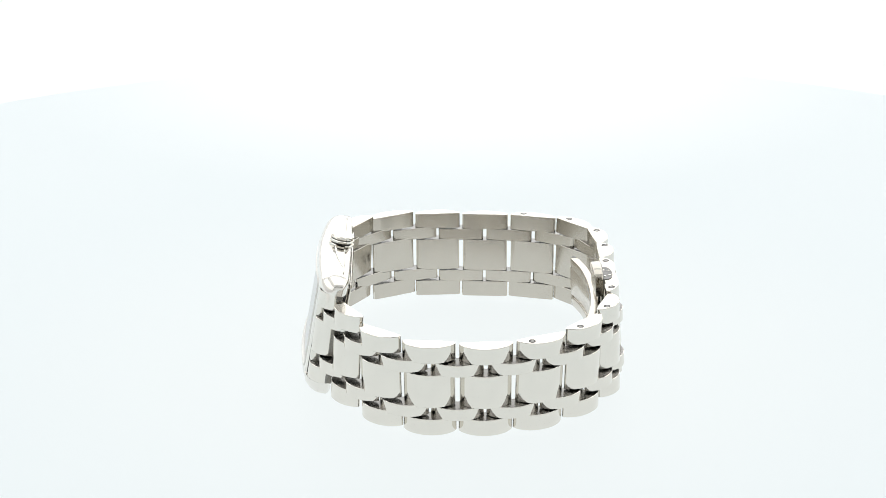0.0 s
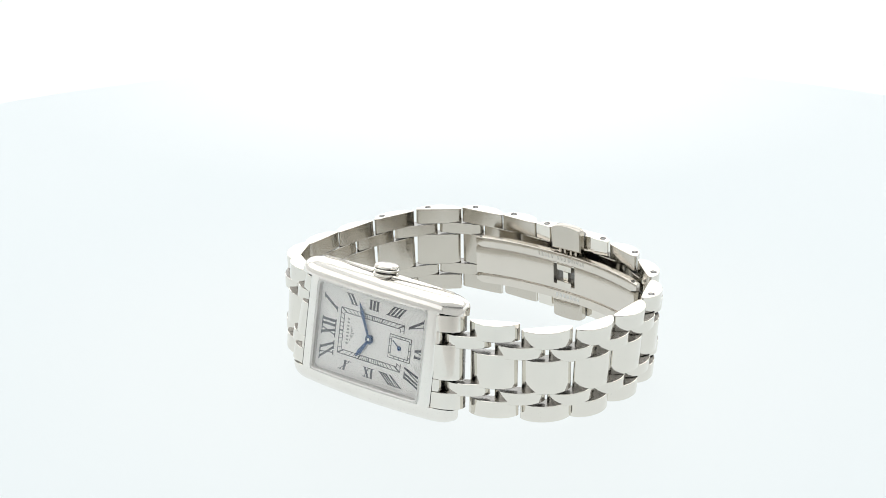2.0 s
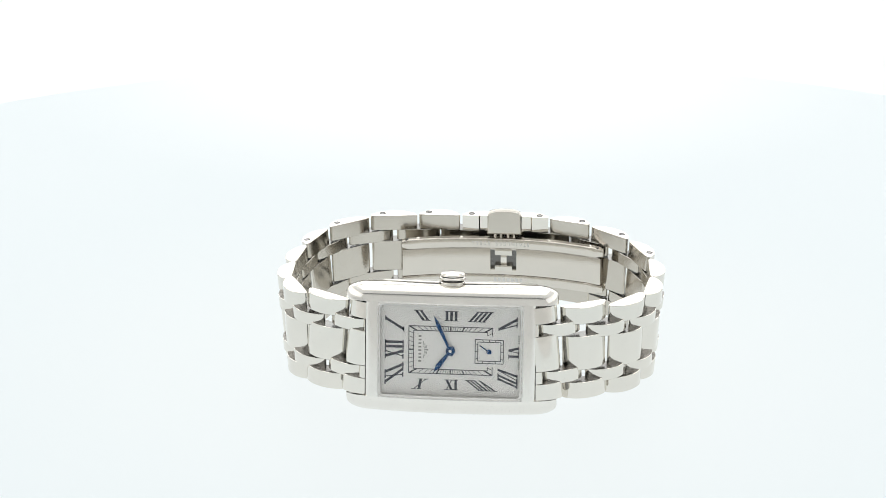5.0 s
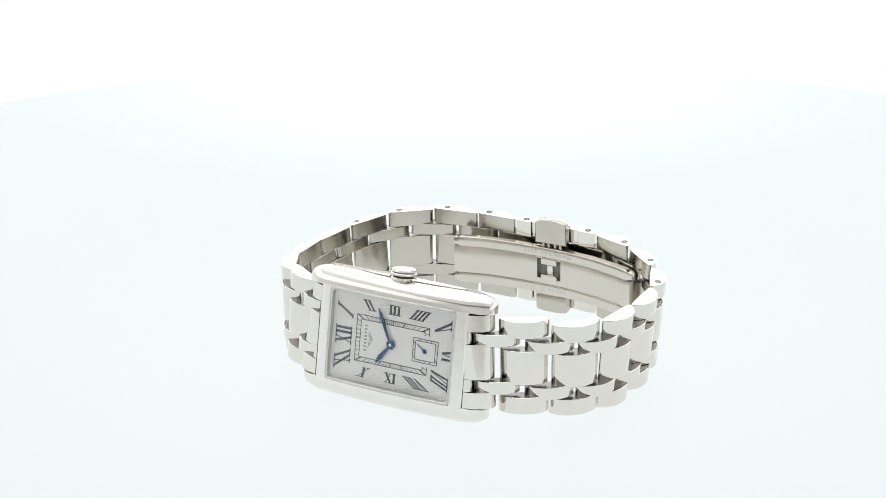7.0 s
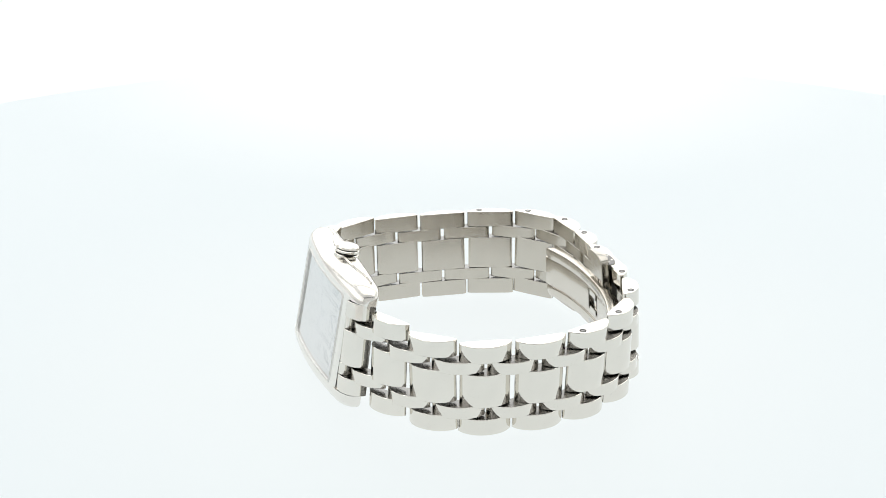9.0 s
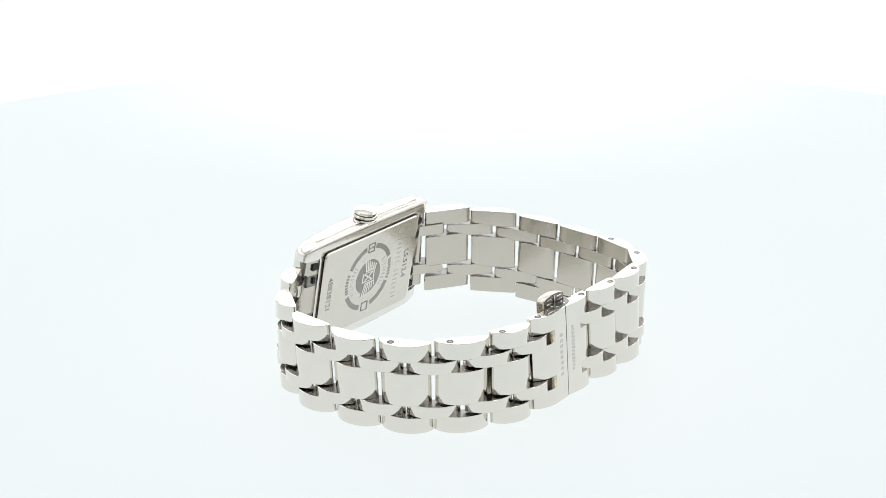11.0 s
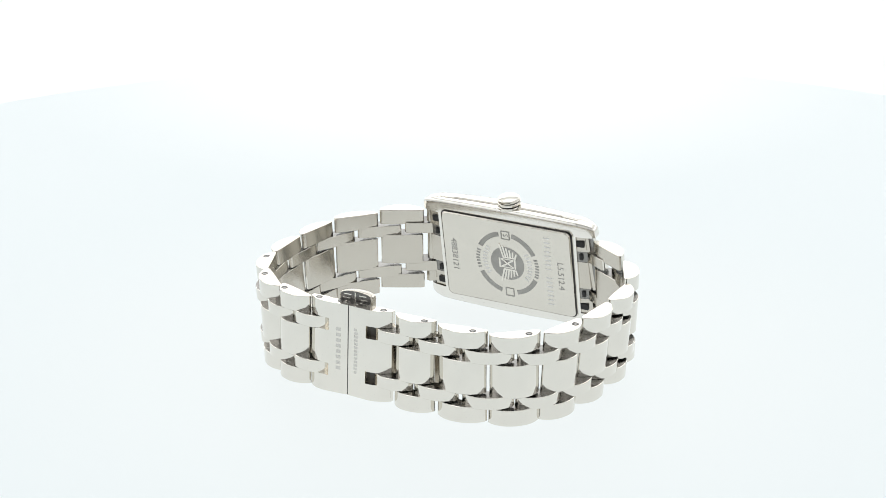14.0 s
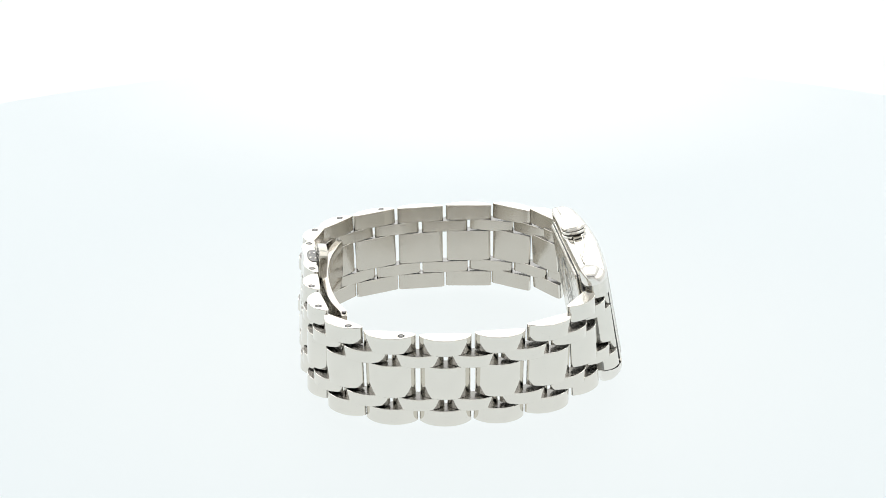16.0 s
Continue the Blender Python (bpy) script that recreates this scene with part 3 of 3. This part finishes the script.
def link_mesh(name, chord, width, top=TOP, shown=0, square=0, low=1.0):
    """Polished dome, brushed inside, flanks painted dark as gap shade; shown is the flank (+1 or -1) that lies open and
    is polished.
    """
    bm = bmesh.new()
    prism(bm, end_profile(chord, square, low, top) if square else link_profile(chord, top), -width / 2, width / 2, 0.07)
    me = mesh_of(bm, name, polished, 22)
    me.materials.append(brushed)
    me.materials.append(recess_shade)
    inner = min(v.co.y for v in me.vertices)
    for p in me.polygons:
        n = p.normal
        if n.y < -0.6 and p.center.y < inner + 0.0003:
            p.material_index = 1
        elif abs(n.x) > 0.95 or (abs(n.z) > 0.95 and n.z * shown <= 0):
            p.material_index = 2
    return me


def frame_at(x, y, z, lean, tx, ty):
    """A link's pose: its x back along the way, y outward, z up and leaning inward."""
    d = math.hypot(tx, ty)
    ax, out = Vector((-tx / d, -ty / d, 0)), Vector((ty / d, -tx / d, 0))
    c, s = math.cos(radians(lean)), math.sin(radians(lean))
    up = Vector((0, 0, 1)) * c - out * s
    out2 = up.cross(ax)
    m = Matrix((ax, out2, up)).transposed().to_4x4()
    m.translation = Vector((x, y, z)) * MM
    return m


def pin_hole_mesh():
    """A flat ring round a steel pin's end, painted dark as the hole's shade."""
    bm = bmesh.new()
    ring(bm, circle(0.62, 18), circle(0.34, 18), 0, 0.03, 0.01)
    prism(bm, circle(0.345, 18), -0.1, 0.012)
    me = mesh_of(bm, "pin_hole", dark_steel)
    me.materials.append(recess_shade)
    for p in me.polygons:
        if math.hypot(p.center.x, p.center.y) < 0.2 * MM:
            p.material_index = 1
    return me


def build_bracelet(watch):
    made = {}

    def link(name, chord, width, top=TOP, shown=0, square=0):
        key = (name, round(chord, 1), shown, square)
        if key not in made:
            made[key] = link_mesh(name, round(chord, 1), width, top, shown, square)
        return made[key]

    hole = pin_hole_mesh()

    def shift(x, y, z):
        return Matrix.Translation((x * MM, y * MM, z * MM))

    for side, sign, holes in ((SIDE_SIX, 1, (5, 6, 7)), (SIDE_TWELVE, -1, (5, 6, 7, 8))):
        n = len(side)
        gaps = [math.hypot(q[0] - p[0], q[1] - p[1]) for p, q in zip(side, side[1:])]
        for i in range(n - 2):
            a, b_ = side[i], side[i + 1]
            tx, ty = (b_[0] - a[0]) * sign, (b_[1] - a[1]) * sign
            m = frame_at(*[(p + q) / 2 for p, q in zip(a, b_)], tx, ty)
            top = 2.0 if i == 0 else TOP
            square = sign if i == 0 else 0
            extra = 0.8 if i == 0 else 0.0
            m = m @ shift(sign * extra / 2, 0, 0)
            for s in (1, -1):
                slim = 0.0 if i else 0.14
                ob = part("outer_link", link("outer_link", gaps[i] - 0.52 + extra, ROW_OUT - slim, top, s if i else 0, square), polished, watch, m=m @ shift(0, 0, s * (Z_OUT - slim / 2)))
                if i in holes and s == 1:
                    part("pin_hole", hole, dark_steel, ob, "small pin hole, its shade painted dark", shift(sign * 2.2, 0.6, ROW_OUT / 2))
            if i == 0:
                for s in (1, -1):
                    part("end_tab", link("end_tab", 2.0, ROW_THIN - 0.1, 1.35, 0, square), polished, watch, m=m @ shift(sign * 1.95, 0, s * Z_THIN))
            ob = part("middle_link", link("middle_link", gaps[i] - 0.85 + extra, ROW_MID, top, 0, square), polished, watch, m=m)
            if sign < 0 and i in (6, 7):
                # small arrow engraved on the inside
                bm = bmesh.new()
                bar(bm, 0, -0.95, 0, 0.75, 0.12, 0, 0.03)
                bar(bm, 0, -0.95, 0.45, -0.45, 0.12, 0, 0.026)
                bar(bm, 0, -0.95, -0.45, -0.45, 0.12, 0, 0.022)
                part("engraved_arrow", bm, frosted, ob, "small engraved arrow", pose(0, (IN - 0.02) * MM, 0, -90, 0, 0))
        for i in range(1, n - 1):
            a = side[i]
            p, q = side[i - 1], side[i + 1]
            d0 = Vector((a[0] - p[0], a[1] - p[1])).normalized()
            d1 = Vector((q[0] - a[0], q[1] - a[1])).normalized()
            t = (d0 + d1) * sign
            m = frame_at(*a, t.x, t.y)
            bend = math.acos(max(-1.0, min(1.0, d0.dot(d1))))
            chord = gaps[i] / 2 + 3.7 if i == 1 else (gaps[i - 1] + gaps[i]) / 2 - 0.6
            back = -0.15 if i == 1 else 0
            for s in (1, -1):
                part("thin_link", link("thin_link", chord, ROW_THIN - 0.06), polished, watch, m=m @ shift(-sign * back, 0.05 - 0.25 * chord * math.sin(bend / 2), s * Z_THIN))


def build_clasp(watch):
    def half(sign, side):
        a, b_ = side[-2], side[-1]
        tx, ty = b_[0] - a[0], b_[1] - a[1]
        m = frame_at(b_[0], b_[1], b_[2], b_[3], tx * sign, ty * sign)
        bm = bmesh.new()
        length = math.hypot(tx, ty) - 0.35
        top = 1.6

        def prof(end, notch):
            pts = [(0.09, -0.6), (0.09, top - 0.14), (0.22, top)]
            if notch:
                pts += [(end, top + 0.15), (end, -0.6)]
            else:
                pts += [(3.9, top + 0.15), (length - 3.4, top + 0.1), (length - 2.4, top - 0.1), (length - 1.5, top - 0.5), (length - 0.6, top - 1.1), (length, END + 0.2), (length, IN), (length - 3.2, IN), (length - 3.4, -0.6)]
            return [(x * sign, y) for x, y in pts]

        for z0, z1, notch in ((-HALF, -HALF_THIN, 0), (-HALF_MID, HALF_MID, 0), (HALF_THIN, HALF, 0), (-HALF_THIN, -HALF_MID, 1), (HALF_MID, HALF_THIN, 1)):
            loops_to_bm(bm, [[(x, y, z) for x, y in prof(3.9, notch)] for z in (z0, z1)])
        ob = part("clasp_cover", bm, polished, watch, "polished clasp cover half with an engraved mark", m, 30)
        # added plates hold the slots' shade in their dark colour
        for s in (1, -1):
            bm = bmesh.new()
            prism(bm, [(sign * 3.8, -0.75), (sign * (length - 0.6), -0.75), (sign * (length - 0.6), -0.35), (sign * 3.8, 0.1)][::sign], min(s * HALF_MID, s * HALF_THIN), max(s * HALF_MID, s * HALF_THIN))
            part("slot_shade", bm, dark_steel, ob, "dark plate painted as the shade in the cover's slot")
        # engraved mark: plain bars on one half, a winged sweep on the other
        bm = bmesh.new()
        if sign > 0:
            for k in range(8):
                z = -3.6 + k * 1.03
                bm2 = [(1.5, top - 0.0), (2.75, top - 0.0), (2.75, top + 0.09), (1.5, top + 0.09)]
                prism(bm, bm2, z - 0.32, z + 0.32)
        else:
            for k in range(-6, 7):
                w = 0.25 + 1.35 * (1 - abs(k) / 7) ** 0.8
                z = 0.2 + k * 0.66
                prism(bm, [(-1.5 - w, top - 0.0), (-1.4, top - 0.0), (-1.4, top + 0.08), (-1.5 - w, top + 0.08)], z - 0.27, z + 0.24)
        part("engraved_bars", bm, mark_steel, ob, "shallow satin engraved mark")
        part("pin_hole", pin_hole_mesh(), dark_steel, ob, "small pin hole, its shade painted dark", pose(sign * (length - 1.7) * MM, 0.2 * MM, HALF * MM))
        return m

    # the cover that follows the six-o'clock side lies back along the way, the other ahead
    m = half(1, SIDE_SIX)
    half(-1, SIDE_TWELVE)
    # dark strip put in the gap between the covers as its shade
    bm = bmesh.new()
    prism(bm, [(-0.085, -0.5), (0.085, -0.5), (0.085, 1.54), (-0.085, 1.54)], -HALF + 0.05, HALF - 0.05)
    part("cover_gap_shade", bm, dark_steel, watch, "dark strip painted as the shade between the two clasp covers", m)
    # push pieces: domed plates inside the clasp at both edges
    for s in (1, -1):
        bm = bmesh.new()
        w = 3.3
        side, dome = (0.75, 1.15) if s > 0 else (0.1, 0.6)
        outline = [(-w, 5.3), (w, 5.3), (w, HALF + side)] + [(w * math.cos(math.pi * k / 12), HALF + side + dome * math.sin(math.pi * k / 12) ** 0.7) for k in range(1, 12)] + [(-w, HALF + side)]
        loops_to_bm(bm, [[(x, y, s * z) for x, z in o] for o, y in ((inset(outline, 0.2), -2.5), (outline, -2.3), (outline, -1.1), (inset(outline, 0.2), -0.9))])
        pusher = part("push_button", bm, brushed, watch, "domed brushed steel push button of the clasp", m)
        bm = bmesh.new()
        prism(bm, [(-3.1, -0.95), (3.1, -0.95)] + [(3.1 * math.cos(math.pi * k / 12), -0.6 + 1.7 * max(0.0, math.sin(math.pi * k / 12)) ** 0.6) for k in range(13)], s * (HALF - 0.35) - 0.45, s * (HALF - 0.35) + 0.45)
        part("button_bed", bm, button_grey, pusher, "dark steel bed between button and cover")
        bm = bmesh.new()
        face = inset(outline, 0.3)
        loops_to_bm(bm, [[(x, y, s * z) for x, z in face] for y in (-0.95, -0.82)])
        part("button_face", bm, button_grey, pusher, "dark grey outer face of the push button")
        for k, n in ((-1.7, 0.45), (1.7, 0.45), (-1.5, 1.15), (1.5, 1.15)):
            if s < 0:
                continue
            bm = bmesh.new()
            prism(bm, rounded(1.5, 0.16, 0.07, 3, k, -(HALF + n)), 0, 0.08, 0.02)
            part("button_ridge", bm, polished, pusher, "", pose(0, -0.82 * MM, 0, -90, 0, 0))
        bm = bmesh.new()
        tall = 1.7 if s > 0 else 0.6
        prism(bm, rounded(0.24, tall, 0.05, 2, 0, -s * (HALF + tall / 2 - 0.05)), 0, 0.1, 0.02)
        part("button_seam", bm, satin, pusher, "bright seam between the button's halves", pose(0, -0.82 * MM, 0, -90, 0, 0))
        for k, n in ((-1.5, -0.35), (1.5, -0.35), (-1.1, 0.5), (1.1, 0.5)):
            bm = bmesh.new()
            prism(bm, circle(0.26, 12, k, n), s * (HALF - 0.15) - 0.32, s * (HALF - 0.15) + 0.32, 0.05)
            part("button_pin", bm, polished, pusher)
        for k in (-1.8, -0.7, 0.7, 1.8):
            bm = bmesh.new()
            prism(bm, circle(0.3, 12, k, -1.7), min(s * 3.2, s * 5.4), max(s * 3.2, s * 5.4))
            part("button_rod", bm, polished, pusher)
    # folding blade inside the clasp side, a curved bar with a raised edge above and below
    pts = [(22.4, 13.2), (23.9, 7), (24.65, 1), (24.85, -5), (24.5, -11), (23.5, -17), (21.8, -22.9), (20.5, -26)]

    def bow(y):
        """The bar's x at y, smoothly through the points above."""
        i = max(0, min(len(pts) - 2, max([k for k in range(len(pts)) if pts[k][1] >= y] or [0])))
        p0, p1, p2, p3 = pts[max(0, i - 1)], pts[i], pts[i + 1], pts[min(len(pts) - 1, i + 2)]
        f = (y - p1[1]) / (p2[1] - p1[1])
        m1, m2 = (p2[0] - p0[0]) / 2, (p3[0] - p1[0]) / 2
        return (2 * f ** 3 - 3 * f * f + 1) * p1[0] + (f ** 3 - 2 * f * f + f) * m1 + (3 * f * f - 2 * f ** 3) * p2[0] + (f ** 3 - f * f) * m2

    def strip(bm, y0, y1, z0, z1, off, face, soft=0.0, tips=(0, 0)):
        """A length of the bar between two heights; off and face are its back and its inner face, seen from the bar's line."""
        n = max(2, int(abs(y1 - y0) / 1.2))
        loops = []
        for k in range(n + 1):
            y = y0 + (y1 - y0) * k / n
            d = Vector((bow(y - 0.3) - bow(y + 0.3), -0.6)).normalized()
            o = Vector((-d.y, d.x))
            cut = 0.35 if (k == 0 and tips[0]) or (k == n and tips[1]) else 0.0
            lean = math.tan(radians(2))
            u = face + cut
            sec = [(off, z0 + cut), (off, z1 - cut), (u + soft, z1 - cut), (u + soft * 0.3, z1 - cut - soft * 0.3), (u, z1 - cut - soft),
                   (u, z0 + cut + soft), (u + soft * 0.3, z0 + cut + soft * 0.3), (u + soft, z0 + cut)]
            loops.append([(bow(y) + o.x * v - lean * (z - 10), y + o.y * v, z) for v, z in sec])
        loops_to_bm(bm, loops)

    bm = bmesh.new()
    strip(bm, 13.1, -3.95, 7.5, 13.0, 0.3, -0.8, 0.05)
    strip(bm, -9.1, -25.7, 7.5, 13.0, 0.3, -0.8, 0.05)
    strip(bm, -3.95, -9.1, 12.7, 13.0, 0.3, -0.8, 0.02)
    strip(bm, -3.95, -9.1, 7.5, 8.65, 0.3, -0.8, 0.02)
    blade = part("fold_blade", bm, blade_steel, watch, "curved brushed steel folding blade of the clasp")
    for z0, z1 in ((13.0, 15.1), (5.45, 7.5)):
        bm = bmesh.new()
        strip(bm, 13.2, -26.0, z0, z1, 0.35, -0.98, 0.3, (1, 1))
        part("blade_rail", bm, blade_steel, blade, "raised edge of the blade")
    # ring and disc painted in the shade tone stand in for each hole
    for y in (12.2, -24.8):
        bm = bmesh.new()
        ring(bm, circle(0.42, 16), circle(0.24, 16), 0, 0.05, 0.01)
        prism(bm, circle(0.3, 16), -0.1, 0.02)
        part("blade_hole", bm, recess_shade, blade, "small round hole in the blade's end, its shade painted dark", pose((bow(y) - 0.5) * MM, y * MM, 15.1 * MM))
    # raised words on the upper edge, letter by letter along its curve
    text = "STAINLESS STEEL"
    for k, c in enumerate(text):
        if c == " ":
            continue
        y = -11.5 + k * 0.78
        j = max(i for i in range(len(pts) - 1) if pts[i][1] >= y)
        d = Vector((pts[j + 1][0] - pts[j][0], pts[j + 1][1] - pts[j][1])).normalized()
        m3 = Matrix(((-d.x, 0, -(-d.y), 0), (-d.y, 0, -d.x, 0), (0, -1, 0, 0), (0, 0, 0, 1)))
        m3.translation = Vector((bow(y) + d.y * 1.0 - 0.035 * 4.1, y - d.x * 1.0, 14.1)) * MM
        part("raised_letter", lettering(c, 1.15, frosted, 0.04), frosted, blade, m=m3)
    # a second, worn line on the lower edge: plain bars
    for k in range(7):
        y = -10.0 + k * 0.85
        x = bow(y) - 0.98 + 0.035 * 3.5
        bm = bmesh.new()
        prism(bm, [(x - 0.03, y - 0.28), (x + 0.1, y - 0.28), (x + 0.1, y + 0.28), (x - 0.03, y + 0.28)], 6.1, 6.85)
        part("raised_bar", bm, frosted, blade, "worn raised mark on the blade's edge")
    # the catch in its slot: two bright jaws and a pin between them
    # the plate behind the jaws is painted dark as the slot's shade
    bm = bmesh.new()
    strip(bm, -3.9, -9.15, 8.5, 12.9, 0.28, 0.12)
    slot = part("catch_slot_shade", bm, button_grey, blade, "dark plate painted as the shade in the catch's slot")
    for z0, z1 in ((11.55, 12.95), (8.25, 9.45)):
        bm = bmesh.new()
        strip(bm, -4.85, -8.25, z0, z1, 0.1, -0.9, 0.1)
        part("catch_jaw", bm, satin, slot)
    bm = bmesh.new()
    strip(bm, -5.95, -7.1, 9.4, 11.6, 0.1, -0.35, 0.25)
    part("catch_pin", bm, polished, slot)


def build_watch():
    watch = new("wristwatch")
    tagged(watch, "polished steel wristwatch with rectangular case standing on its side", "watch")
    build_case(watch)
    build_dial(watch)
    build_bracelet(watch)
    build_clasp(watch)
    return watch


build_tent()
watch = build_watch()


def motions():
    turns = [(0.0, 1.5), (0.5, 15.2), (1.0, 28.3), (1.5, 40.3), (2.0, 51.1), (2.5, 60.4), (3.0, 68.5), (3.5, 75.3), (4.0, 80.8), (4.2, 82.6), (4.5, 84.5), (4.77,
             85.1), (5.05, 84.5), (5.34, 82.6), (5.8, 77.8), (6.3, 71.1), (6.5, 68.5), (7.0, 61.0), (7.5, 51.9), (8.0, 41.6), (8.5, 30.0), (9.0, 17.1), (9.5, 4.0),
             (10.0, -9.3), (10.2, -14.7), (10.9, -33.9), (11.6, -53.4), (12.3, -72.9), (12.5, -78.4), (13.0, -92.0), (13.5, -105.5), (14.0, -118.9), (14.5,
             -132.4), (15.0, -146.0), (15.5, -159.6), (16.0, -173.3)]
    walk(watch, [(t, pose(0, 0, 0, 0, 0, a)) for t, a in turns])


motions()
